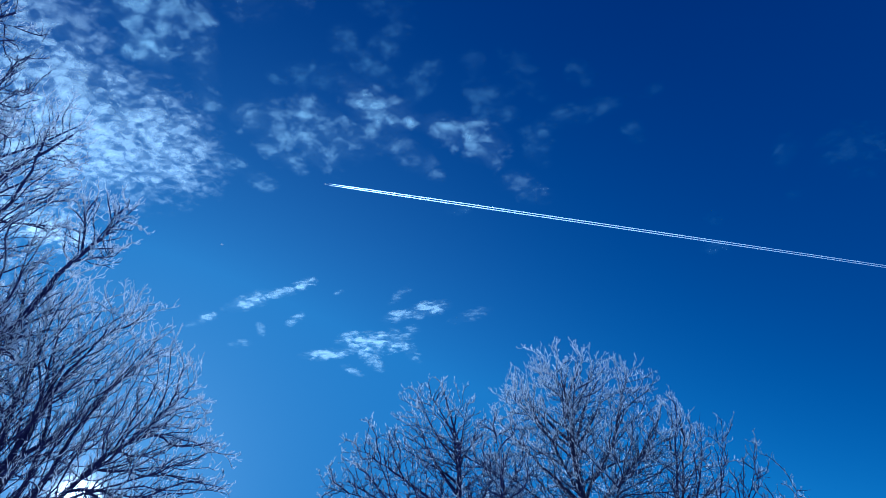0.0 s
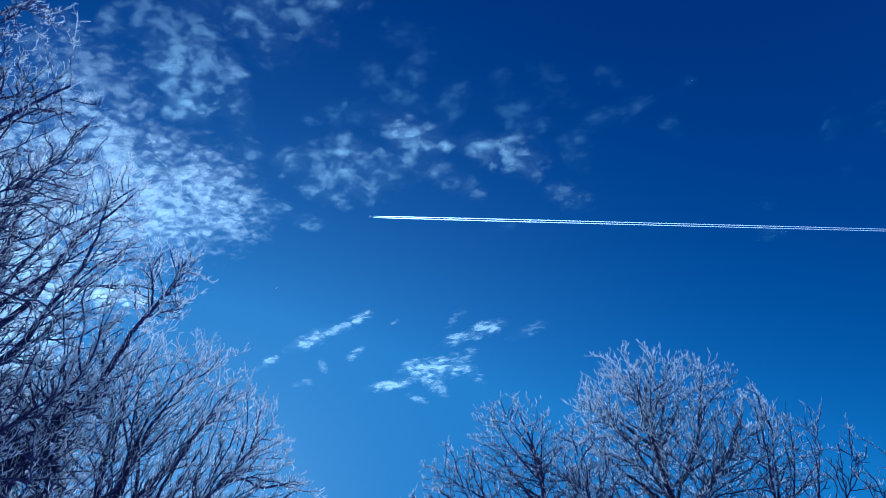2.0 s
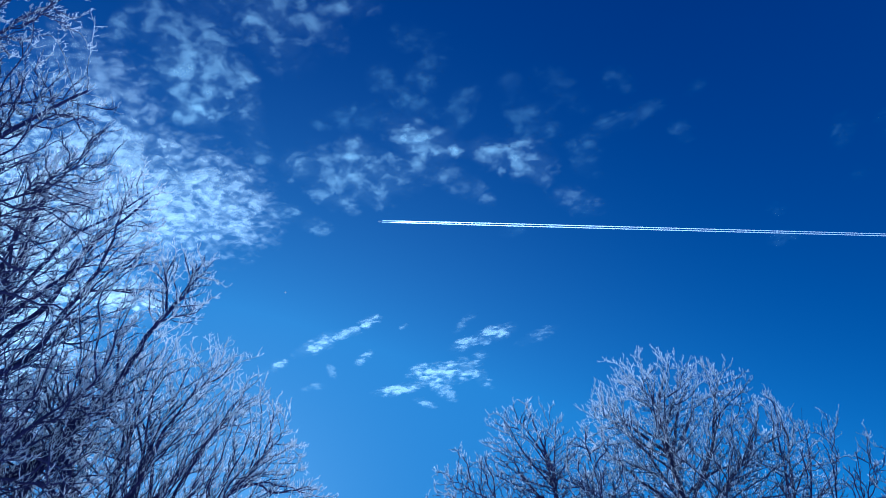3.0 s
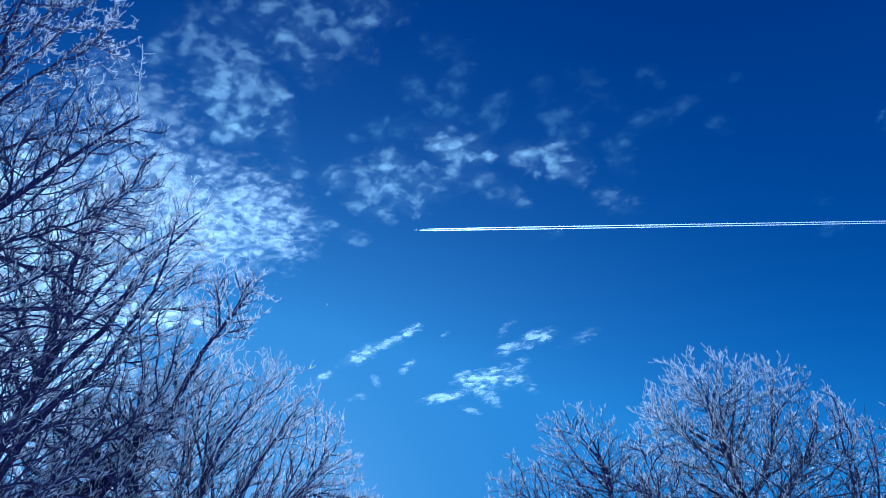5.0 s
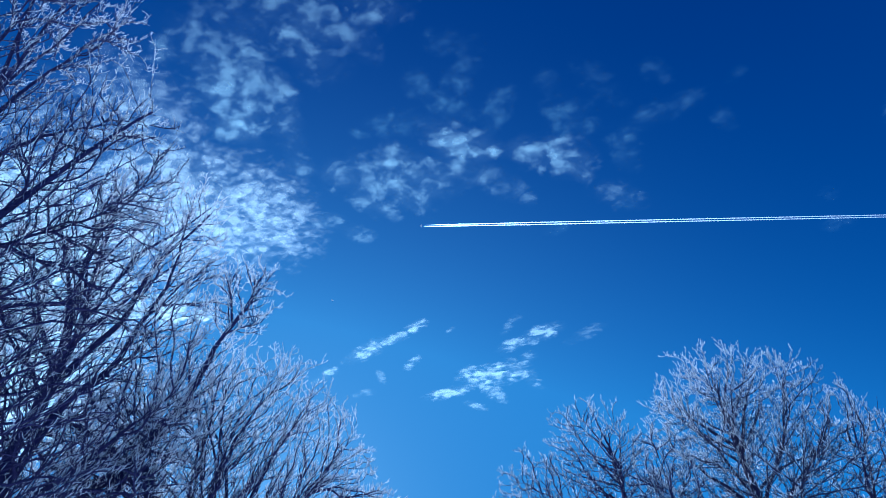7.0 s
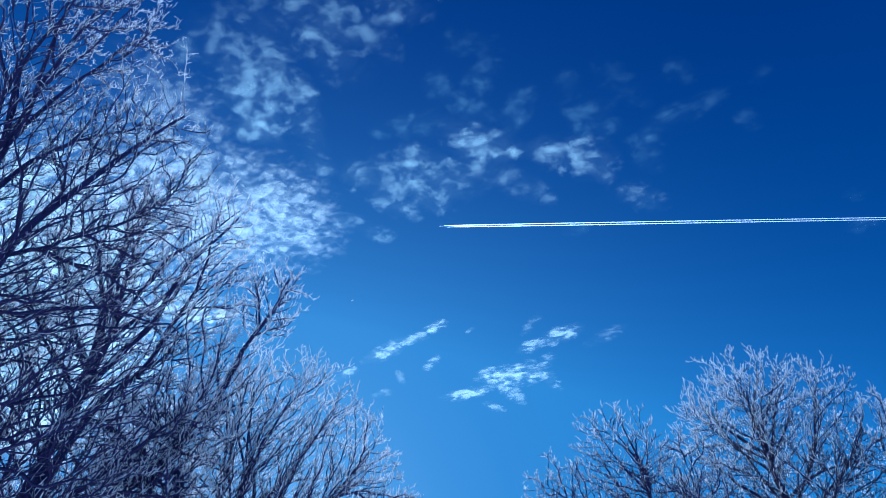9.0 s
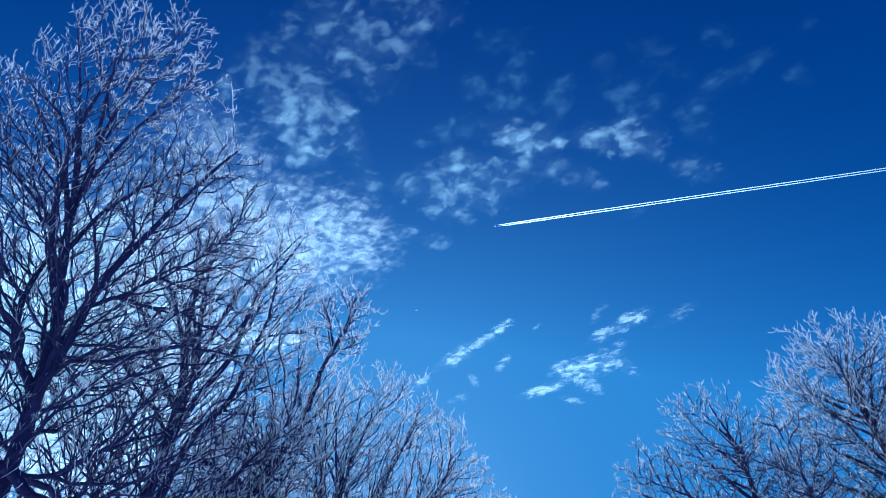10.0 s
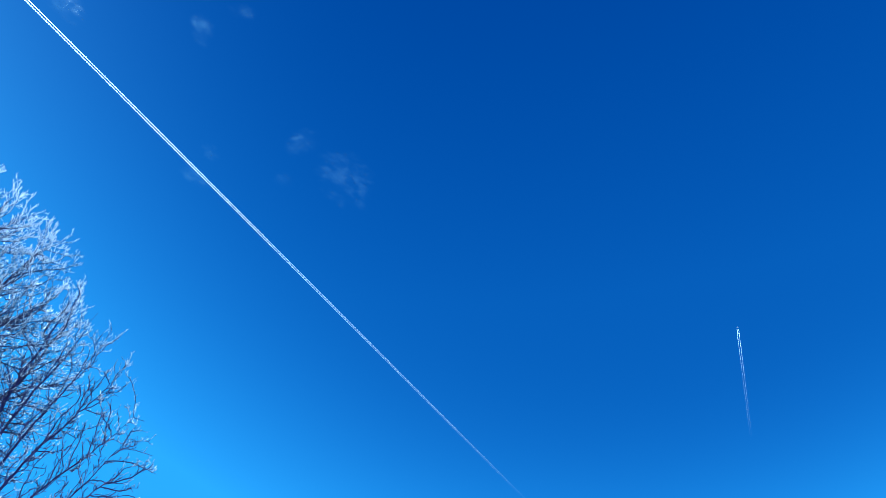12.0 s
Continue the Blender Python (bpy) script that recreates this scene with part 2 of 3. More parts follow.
# ---- mesh helpers ----
def mesh_object(name, verts, faces, mat, parent=None, frost=None):
    """One mesh of quads (n x 4 array) as an object, with an optional frost amount for each vertex."""
    me = bpy.data.meshes.new(name)
    verts, faces = np.asarray(verts, np.float32), np.asarray(faces, np.int32)
    me.vertices.add(len(verts))
    me.vertices.foreach_set("co", verts.ravel())
    me.loops.add(faces.size)
    me.loops.foreach_set("vertex_index", faces.ravel())
    me.polygons.add(len(faces))
    me.polygons.foreach_set("loop_start", np.arange(0, faces.size, faces.shape[1], dtype=np.int32))
    me.polygons.foreach_set("use_smooth", np.ones(len(faces), bool))
    if frost is not None:
        me.attributes.new("frost", "FLOAT", "POINT").data.foreach_set("value", np.asarray(frost, np.float32))
    me.update(calc_edges=True)
    me.materials.append(mat)
    ob = new(name, me)
    ob.parent = parent
    return ob


def tubes(paths, radii, sides):
    """Rings of vertices along many polylines at once: paths (n, k, 3), radii (n, k)."""
    n, k, _ = paths.shape
    tangent = np.gradient(paths, axis=1)
    tangent /= np.linalg.norm(tangent, axis=2, keepdims=True) + 1e-9
    main = paths[:, -1] - paths[:, 0]
    other = np.where(np.abs(main[:, 2:3]) > 0.8 * np.linalg.norm(main, axis=1, keepdims=True), (1.0, 0.0, 0.0), (0.0, 0.0, 1.0))
    a = np.cross(tangent, other[:, None, :])
    a /= np.linalg.norm(a, axis=2, keepdims=True) + 1e-9
    b = np.cross(tangent, a)
    turn = np.linspace(0, 2 * math.pi, sides, endpoint=False)
    ring = a[:, :, None] * np.cos(turn)[:, None] + b[:, :, None] * np.sin(turn)[:, None]
    verts = paths[:, :, None] + ring * radii[:, :, None, None]
    index = np.arange(n * k * sides).reshape(n, k, sides)
    right = np.roll(index, -1, axis=2)
    faces = np.stack([index[:, :-1], right[:, :-1], right[:, 1:], index[:, 1:]], -1).reshape(-1, 4)
    return verts.reshape(-1, 3), faces


# ---- trees ----
def unit(v):
    return v / (np.linalg.norm(v, axis=-1, keepdims=True) + 1e-9)


def smooth_path(points, count):
    """A soft curve through a few control points."""
    p = np.array(points, float)
    p = np.vstack([2 * p[0] - p[1], p, 2 * p[-1] - p[-2]])
    out = []
    for s in np.linspace(0, len(p) - 3 - 1e-6, count):
        i, u = int(s), s - int(s)
        p0, p1, p2, p3 = p[i:i + 4]
        out.append(0.5 * (2 * p1 + (p2 - p0) * u + (2 * p0 - 5 * p1 + 4 * p2 - p3) * u * u + (3 * p1 - p0 - 3 * p2 + p3) * u ** 3))
    return np.array(out)


class Crown:
    """The room that a crown fills: lobes of (x, y, z, radius, half height), with an uneven rim."""

    def __init__(self, lobes, rng):
        self.lobes, self.phase = lobes, rng.uniform(0, 6.28, 6)

    def depth(self, p):
        """0 at the heart of the nearest lobe, 1 at its rim."""
        return np.sqrt(np.min([((p[..., 0] - x) / r) ** 2 + ((p[..., 1] - y) / r) ** 2 + ((p[..., 2] - z) / h) ** 2
                               for x, y, z, r, h in self.lobes], axis=0))

    def inside(self, p, share=1.0):
        hit = np.zeros(p.shape[:-1], bool)
        ragged = 1 + 0.10 * np.sin(p[..., 0] * 3.1 + self.phase[0]) * np.sin(p[..., 1] * 2.7 + self.phase[1]) \
            + 0.08 * np.sin(p[..., 2] * 4.3 + p[..., 0] * 2.0 + self.phase[2]) + 0.05 * np.sin(p[..., 0] * 9 + p[..., 2] * 8 + self.phase[3])
        for x, y, z, r, h in self.lobes:
            hit |= (((p[..., 0] - x) / r) ** 2 + ((p[..., 1] - y) / r) ** 2 + ((p[..., 2] - z) / h) ** 2) < ragged * share ** 2
        return hit


def grow(rng, start, way, length, steps, gnarl, lift, crown=None, room=1.0):
    """Polylines for many branches at once; those that leave the crown are shortened."""
    n = len(start)
    path = np.zeros((n, steps + 1, 3))
    path[:, 0] = start
    d = unit(way)
    for s in range(steps):
        d = unit(d + rng.normal(0, gnarl, (n, 3)) + (0, 0, lift / steps))
        path[:, s + 1] = path[:, s] + d * (length / steps)[:, None]
    if crown is None:
        return path, np.ones(n)
    ok = crown.inside(path, room)
    ok[:, 0] = True
    keep = np.where(ok.all(1), steps, np.argmin(ok, axis=1) - 1) / steps
    keep = np.clip(keep + rng.uniform(0, 0.6 / steps, n), 0, 1)
    at = np.linspace(0, 1, steps + 1)[None] * keep[:, None] * steps
    low = np.minimum(at.astype(int), steps - 1)
    u = (at - low)[..., None]
    rows = np.arange(n)[:, None]
    return path[rows, low] * (1 - u) + path[rows, low + 1] * u, keep


def offspring(rng, path, count, first, last, angle, spread):
    """Starts and ways of side branches: count on each path, between two shares of its length."""
    n, k, _ = path.shape
    at = first + (last - first) * (np.arange(count)[None] + rng.uniform(0.1, 0.9, (n, count))) / count
    pos = at * (k - 1)
    low = np.minimum(pos.astype(int), k - 2)
    u = (pos - low)[..., None]
    rows = np.arange(n)[:, None]
    start = path[rows, low] * (1 - u) + path[rows, low + 1] * u
    along = unit(path[rows, low + 1] - path[rows, low])
    side = unit(np.cross(along, rng.normal(0, 1, along.shape)))
    lean = np.radians(rng.normal(angle, spread, (n, count)))[..., None]
    way = along * np.cos(lean) + side * np.sin(lean)
    return start.reshape(-1, 3), way.reshape(-1, 3), at.reshape(-1), np.repeat(np.arange(n), count)


def colonise(rng, pos, way, room, heart, step, reach, kill, lift, fan, gnarl, most):
    """Grow side shoots from the nodes pos (with ways) towards the points of room, each new node one step on. A point is fed by
    the node that lies towards the heart of the tree from it, so that branches fan out and upwards. Returns all nodes, their ways
    and the index of each one's parent (-1 for the first ones)."""
    count, first = len(pos), len(pos)
    nodes, ways, parent = np.zeros((most, 3)), np.zeros((most, 3)), np.full(most, -1)
    kids = np.zeros(most, int)
    nodes[:count], ways[:count] = pos, way
    out = unit(room - heart + (0, 0, lift * 3))

    def cost(rows, ends):
        gap = np.sqrt(np.maximum((room[rows] ** 2).sum(1)[:, None] + (ends ** 2).sum(1)[None] - 2 * room[rows] @ ends.T, 1e-9))
        ahead = (room[rows] * out[rows]).sum(1)[:, None] - out[rows] @ ends.T
        return gap, gap * (1 + fan) - fan * ahead

    gap, price = cost(np.arange(len(room)), nodes[:count])
    near, best = price.argmin(1), price.min(1)
    far = gap[np.arange(len(room)), near]
    alive = np.ones(len(room), bool)
    for _ in range(75):
        act = np.nonzero(alive & (far < reach))[0]
        if not len(act):
            break
        pull = np.zeros((count, 3))
        np.add.at(pull, near[act], unit(room[act] - nodes[near[act]]))
        who = np.unique(near[act])
        who = who[kids[who] < np.where(who < first, 6, 3)]
        if not len(who) or count + len(who) > most:
            break
        away = unit(nodes[who] - heart + 1e-6)
        d = unit(unit(pull[who]) + 0.55 * ways[who] * (who >= first)[:, None] + 0.22 * away + (0, 0, lift)
                 + rng.normal(0, gnarl, (len(who), 3)))
        fresh = nodes[who] + d * step * rng.uniform(0.85, 1.15, (len(who), 1))
        new_ids = np.arange(count, count + len(who))
        nodes[new_ids], ways[new_ids], parent[new_ids] = fresh, d, who
        kids[who] += 1
        count += len(who)
        live = np.nonzero(alive)[0]
        gap, price = cost(live, fresh)
        which = price.argmin(1)
        rows = np.arange(len(live))
        closer = price[rows, which] < best[live]
        alive[live[gap.min(1) < kill]] = False
        best[live[closer]] = price[rows, which][closer]
        far[live[closer]], near[live[closer]] = gap[rows, which][closer], new_ids[which[closer]]
    return nodes[:count], ways[:count], parent[:count], first


def tree(label, seed, trunk, trunk_radius, lobes, extra=(), points=2200, bark=None, rime=1.0, twig=1.0, lift=0.22, foot=0.34,
         kill=0.24, twigs=1.0, twig_length=1.0, fan=0.75, heart=0.35, gnarl=0.21, limb=1.0,
         limbs=0, open_angle=55, even=0.0):
    """A bare tree under hoar frost. trunk: control points; extra: control points and radius of each great limb; points: how many
    places in the crown's lobes the branches grow towards; foot: the share of the trunk that stays bare."""
    rng = np.random.default_rng(seed)
    bark = bark or BARK_BLUE_CAST
    crown = Crown(lobes, rng)
    root = new("frosted_tree")
    root.location = Vector(trunk[0])
    tagged(root, label, "tree", "frosted trees", "")
    origin = np.array(trunk[0])

    def piece(name, paths, radii, sides, frost, parent):
        verts, faces = tubes(paths - origin, radii, sides)
        return mesh_object(name, verts, faces, bark, parent, np.repeat(frost.reshape(-1), sides))

    # trunk and great limbs
    k = 60
    share = np.linspace(0, 1, k)
    stem = smooth_path(trunk, k)
    stem += np.cumsum(rng.normal(0, 0.012, stem.shape), axis=0) * share[:, None] ** 0.5
    stem_r = trunk_radius * (1 - 0.92 * share ** 0.85)
    stem_r[:3] *= (1.5, 1.25, 1.1)
    stem_r *= 1 + 0.08 * np.sin(share * 40 + seed)
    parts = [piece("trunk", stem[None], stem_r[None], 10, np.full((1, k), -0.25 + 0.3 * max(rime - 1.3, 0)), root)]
    low = int(k * foot)
    pos, way, part_of = [stem[low:]], [unit(np.gradient(stem, axis=0))[low:]], [np.zeros(k - low, int)]
    for control, radius in extra:
        p = smooth_path(control, 32)
        t = np.linspace(0, 1, 32)
        p += np.cumsum(rng.normal(0, 0.016, p.shape), axis=0) * t[:, None] ** 0.5
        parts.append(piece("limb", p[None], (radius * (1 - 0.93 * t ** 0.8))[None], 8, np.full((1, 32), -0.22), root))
        pos.append(p[4:])
        way.append(unit(np.gradient(p, axis=0))[4:])
        part_of.append(np.full(28, len(parts) - 1))
    if limbs:
        at = foot + (0.96 - foot) * (np.arange(limbs) + rng.uniform(0.1, 0.9, limbs)) / limbs
        at_low = np.minimum((at * (k - 1)).astype(int), k - 2)
        along = unit(stem[at_low + 1] - stem[at_low])
        spin = np.arange(limbs) * 2.4 + rng.normal(0, 0.35, limbs)
        side = np.stack([np.cos(spin), np.sin(spin), 0 * spin], 1)
        lean = np.radians(open_angle * (1.15 - 0.6 * (at - foot) / (1 - foot)) + rng.normal(0, 7, limbs))[:, None]
        runs, _ = grow(rng, stem[at_low], along * np.cos(lean) + side * np.sin(lean), np.full(limbs, 5.0), 24, 0.07, 0.5, crown, 0.8)
        for p, r0 in zip(runs, stem_r[at_low]):
            long = np.linalg.norm(np.diff(p, axis=0), axis=1).sum()
            if long < 0.5:
                continue
            r = min(0.008 + 0.012 * long, r0 * 0.8) * (1 - 0.75 * np.linspace(0, 1, 25))
            parts.append(piece("limb", p[None], r[None], 7, np.full((1, 25), -0.22), root))
            pos.append(p[3:])
            way.append(unit(np.gradient(p, axis=0))[3:])
            part_of.append(np.full(22, len(parts) - 1))
    part_of = np.concatenate(part_of)

    # places to grow to: all through the lobes, more of them towards the rim
    size = np.array([r * r * h for _, _, _, r, h in lobes])
    pick = rng.choice(len(lobes), points * 2, p=size / size.sum())
    ball = unit(rng.normal(0, 1, (points * 2, 3))) * rng.uniform(0.05, 1, (points * 2, 1)) ** 0.36
    box = np.array(lobes)[pick]
    room = box[:, :3] + ball * box[:, [3, 3, 4]]
    room = room[crown.inside(room, 1.0)][:points]
    core = stem[int(k * heart)]
    nodes, ways, parent, first = colonise(rng, np.vstack(pos), np.vstack(way), room, core, 0.12, 1.6, kill, lift, fan, gnarl, 26000)

    # thickness from the number of tips that each node feeds
    n = len(nodes)
    tips = np.zeros(n)
    fed = np.zeros(n, bool)
    fed[parent[first:]] = True
    tips[first:][~fed[first:]] = 1
    main, most = np.full(n, -1), np.zeros(n)
    for i in range(n - 1, first - 1, -1):
        q = parent[i]
        tips[q] += tips[i]
        if tips[i] >= most[q]:
            main[q], most[q] = i, tips[i]
    thick = np.minimum(0.0078 * limb * np.maximum(tips, 1) ** 0.44, 0.06)
    base, top = room[:, 2].min(), room[:, 2].max()
    frost = (-0.06 + 0.75 * np.clip(crown.depth(nodes) - 0.55, 0, 0.5) + 0.42 * np.clip((nodes[:, 2] - base) / (top - base) - 0.5, -0.5 * (1 - even), 0.5) - 10 * np.clip(thick - 0.012, 0, 0.02)) * rime

    # chains of nodes, each from its fork to its tip
    chain_of, chains = np.full(n, -1), []
    for i in range(first, n):
        q = parent[i]
        if q >= first and main[q] == i:
            chain_of[i] = chain_of[q]
            chains[chain_of[i]].append(i)
        else:
            chain_of[i] = len(chains)
            chains.append([q, i])
    limb_of = np.zeros(len(chains), int)
    for c, ids in enumerate(chains):
        limb_of[c] = part_of[ids[0]] if ids[0] < first else limb_of[chain_of[ids[0]]]
    order = sorted((c for c in range(len(chains)) if len(chains[c]) > 5), key=lambda c: -tips[chains[c][1]])[:110]
    single = set(order)
    masses = []
    for length in sorted({len(c) for c in chains}):
        for alone in (True, False):
            group = [c for c in range(len(chains)) if len(chains[c]) == length and (c in single) == alone]
            if not group:
                continue
            ids = np.array([chains[c] for c in group])
            r = thick[ids]
            r[:, 0] = r[:, 1]
            r[:, -1] *= 0.6
            if alone:
                for c, row, rad in zip(group, ids, r):
                    piece("branch", nodes[row][None], rad[None], 5, frost[row][None], parts[limb_of[c]])
            else:
                verts, faces = tubes(nodes[ids] - origin, r, 3)
                masses.append((verts, faces, np.repeat(frost[ids].reshape(-1), 3)))

    # twigs on the thin shoots, and spurs on the twigs
    thin = np.nonzero((thick < 0.022) & (np.arange(n) >= first))[0]
    parents = np.stack([nodes[parent[thin]], nodes[thin]], 1)
    for per, limits, steps, radius, amount, angle, spread, rise, bend in (
            (1.4 * twigs, (0.10, 0.32), 4, 0.0060, 0.10, 46, 14, 0.7, 0.22),
            (1.5 * twigs, (0.05, 0.14), 2, 0.0066, 0.27, 44, 15, 0.6, 0.2)):
        start, way, at, owner = offspring(rng, parents, 2, 0.1, 1.0, angle, spread)
        keep = rng.uniform(0, 1, len(start)) < per / 2 * np.clip(0.45 + 1.1 * (start[:, 2] - base) / (top - base), 0.45, 1.15)
        start, way = start[keep], way[keep]
        way = unit(way + 0.45 * unit(start - core))
        paths, _ = grow(rng, start, way, rng.uniform(*limits, len(start)) * twig_length, steps, bend, rise)
        t = np.linspace(0, 1, steps + 1)[None]
        radii = radius * twig * (1 - 0.45 * t) * rng.uniform(0.8, 1.25, (len(paths), 1))
        rimed = (amount + 0.18 * t + 1.25 * np.clip(crown.depth(paths) - 0.6, 0, 0.5)
                 + 0.55 * np.clip((paths[..., 2] - base) / (top - base) - 0.55, -0.5 * (1 - even), 0.5)) * rime * rng.uniform(0.6, 1.4, (len(paths), 1))
        verts, faces = tubes(paths - origin, radii, 3)
        masses.append((verts, faces, np.repeat(rimed.reshape(-1), 3)))
        parents = paths
    offset = np.cumsum([0] + [len(m[0]) for m in masses[:-1]])
    mass = mesh_object("twig_mass", np.vstack([m[0] for m in masses]), np.vstack([m[1] + o for m, o in zip(masses, offset)]),
                       bark, root, np.concatenate([m[2] for m in masses]))
    tagged(mass, "fine twigs coated in white hoar frost", kind="stuff")
    return root


# ---- ground ----
def ground():
    n, reach = 121, 4800.0
    s = np.linspace(-1, 1, n)
    s = np.sign(s) * np.abs(s) ** 3 * reach
    gx, gy = np.meshgrid(s, s, indexing="ij")
    gz = 0.12 * np.sin(gx * 0.31) * np.sin(gy * 0.27 + 1) - 0.05
    gz *= np.clip(1 - np.hypot(gx, gy) / 300, 0, 1)
    index = np.arange(n * n).reshape(n, n)
    faces = np.stack([index[:-1, :-1], index[1:, :-1], index[1:, 1:], index[:-1, 1:]], -1).reshape(-1, 4)
    ob = mesh_object("ground", np.stack([gx, gy, gz], -1).reshape(-1, 3), faces, SNOW)
    return tagged(ob, "open snow-covered ground under bare frosted trees", "ground", "", "structure")


ground()


def polar(azimuth, distance, height):
    a = radians(azimuth)
    return (math.sin(a) * distance, math.cos(a) * distance, height)


def lobe(azimuth, distance, height, radius, half):
    return (*polar(azimuth, distance, height), radius, half)


tree("tall dark tree with many upright stems, hoar frost on its twigs", 11,
     [polar(-56, 7.5, -0.1), polar(-57, 7.5, 2.5), polar(-57.9, 7.5, 5.0), polar(-59.3, 7.6, 6.7), polar(-61.6, 7.6, 7.8), polar(-62.9, 7.6, 9.7), polar(-63.4, 7.6, 12.6)], 0.115,
     [lobe(-63.5, 7.5, 9.3, 1.5, 4.15), lobe(-54, 7.5, 7.8, 1.5, 2.3), lobe(-61, 7.5, 6.4, 1.8, 3.4), lobe(-71, 7.7, 6.6, 1.6, 3.2), lobe(-52, 7.6, 5.6, 1.5, 2.4), lobe(-51.5, 7.5, 9.2, 1.1, 1.6), lobe(-60.5, 7.5, 11.6, 0.8, 1.5)],
     points=5200, gnarl=0.3, open_angle=28, even=0.75, limbs=9, twig_length=0.6, fan=0.8, kill=0.14, twig=0.64, twigs=0.95, limb=0.72, lift=0.32, heart=0.12, rime=1.4, extra=[([polar(-58.4, 7.5, 5.8), polar(-57.9, 7.5, 6.9), polar(-54.5, 7.5, 7.4), polar(-51.3, 7.5, 8.0), polar(-47.7, 7.5, 9.2)], 0.04),
            ([polar(-61.4, 7.6, 7.7), polar(-60.0, 7.6, 8.6), polar(-57.0, 7.5, 9.4), polar(-53.6, 7.5, 10.1), polar(-50.9, 7.5, 10.4)], 0.036),
            ([polar(-58.5, 7.5, 5.8), polar(-61.6, 7.6, 6.4), polar(-62.6, 7.6, 7.1), polar(-62.0, 7.6, 7.6), polar(-64.9, 7.6, 8.8), polar(-70.1, 7.6, 10.2)], 0.052),
            ([polar(-61.6, 7.6, 7.8), polar(-63.4, 7.6, 9.0), polar(-66.0, 7.6, 9.9), polar(-71.2, 7.6, 10.9)], 0.036),
            ([polar(-62.3, 7.6, 8.8), polar(-64.4, 7.6, 10.3), polar(-66.3, 7.6, 11.6), polar(-67, 7.6, 12.5)], 0.036),
            ([polar(-62.4, 7.6, 8.9), polar(-60.6, 7.5, 10.2), polar(-58.8, 7.5, 11.4), polar(-58.6, 7.5, 12.5)], 0.03)])
tree("tall dark tree behind the upright one, frosted to its white top", 12,
     [polar(-48.5, 9.5, -0.1), polar(-48.4, 9.5, 3.0), polar(-48.1, 9.5, 5.9), polar(-47.5, 9.5, 7.8), polar(-48.0, 9.5, 8.8), polar(-49.3, 9.5, 10.8)], 0.13,
     [lobe(-48, 9.5, 7.6, 2.0, 3.8), lobe(-42.6, 9.4, 9.4, 1.1, 2.5), lobe(-44, 9.4, 6.4, 1.5, 2.6)],
     points=3600, gnarl=0.28, open_angle=30, even=0.85, limbs=14, twig_length=0.6, fan=0.7, kill=0.16, twig=0.88, twigs=1.0, limb=0.8, lift=0.3, heart=0.15, rime=1.9, extra=[([polar(-47.5, 9.5, 5.6), polar(-46.1, 9.5, 6.9), polar(-43.8, 9.4, 7.6), polar(-43.0, 9.4, 8.3), polar(-41.8, 9.4, 9.4), polar(-42.5, 9.4, 10.7), polar(-42.5, 9.4, 11.5)], 0.065)])
tree("leaning dark trunk with a small frosted head", 13,
     [polar(-46, 10.4, -0.1), polar(-44, 10.4, 3.0), polar(-40.6, 10.4, 6.4), polar(-39.2, 10.4, 7.3), polar(-37.5, 10.4, 8.0), polar(-36.0, 10.4, 9.2), polar(-34.6, 10.4, 10.0), polar(-33.7, 10.4, 11.0)], 0.12,
     [lobe(-34.5, 10.4, 10.3, 0.75, 1.1), lobe(-36.6, 10.4, 8.6, 0.65, 0.9), lobe(-41, 10.4, 6.4, 1.2, 1.7), lobe(-38.6, 10.4, 7.5, 0.8, 0.9)],
     points=1800, heart=0.15, open_angle=32, even=0.85, limbs=10, twig_length=0.6, fan=0.45, kill=0.14, twigs=1.0, rime=2.3, lift=0.22, twig=0.85, extra=[([polar(-38.0, 10.4, 7.7), polar(-35.0, 10.4, 8.1), polar(-31.6, 10.3, 8.3)], 0.028)])
tree("spreading many-stemmed tree white with hoar frost", 14,
     [polar(-35, 11.4, -0.1), polar(-34.8, 11.4, 2.5), polar(-34.2, 11.4, 5.0), polar(-33.0, 11.3, 7.2), polar(-31.4, 11.3, 9.4)], 0.11,
     [lobe(-31, 11.3, 6.8, 2.1, 3.1), lobe(-27, 11.3, 6.5, 1.5, 2.75), lobe(-23.0, 11.2, 5.9, 1.25, 2.4), lobe(-37, 11.4, 6.4, 1.8, 3.2)], rime=1.5,
     points=6500, open_angle=32, even=0.85, limbs=16, twig_length=0.6, fan=0.6, kill=0.15, twig=0.85, twigs=1.1, limb=0.75, lift=0.25, heart=0.2, extra=[([polar(-34.5, 11.4, 3.5), polar(-31.0, 11.3, 6.0), polar(-29.8, 11.3, 7.3), polar(-27.2, 11.3, 8.5), polar(-24.6, 11.3, 9.0)], 0.05),
            ([polar(-34.0, 11.4, 4.8), polar(-33.0, 11.3, 7.1), polar(-35.1, 11.4, 8.5), polar(-37.2, 11.4, 9.4)], 0.04),
            ([polar(-34.4, 11.4, 4.0), polar(-28.6, 11.3, 6.4), polar(-26.0, 11.3, 7.2), polar(-23.6, 11.2, 7.9), polar(-22.4, 11.2, 8.5)], 0.045),
            ([polar(-34.2, 11.4, 5.0), polar(-32.6, 11.3, 7.5), polar(-31.2, 11.3, 8.6), polar(-29.0, 11.3, 9.6)], 0.05)])
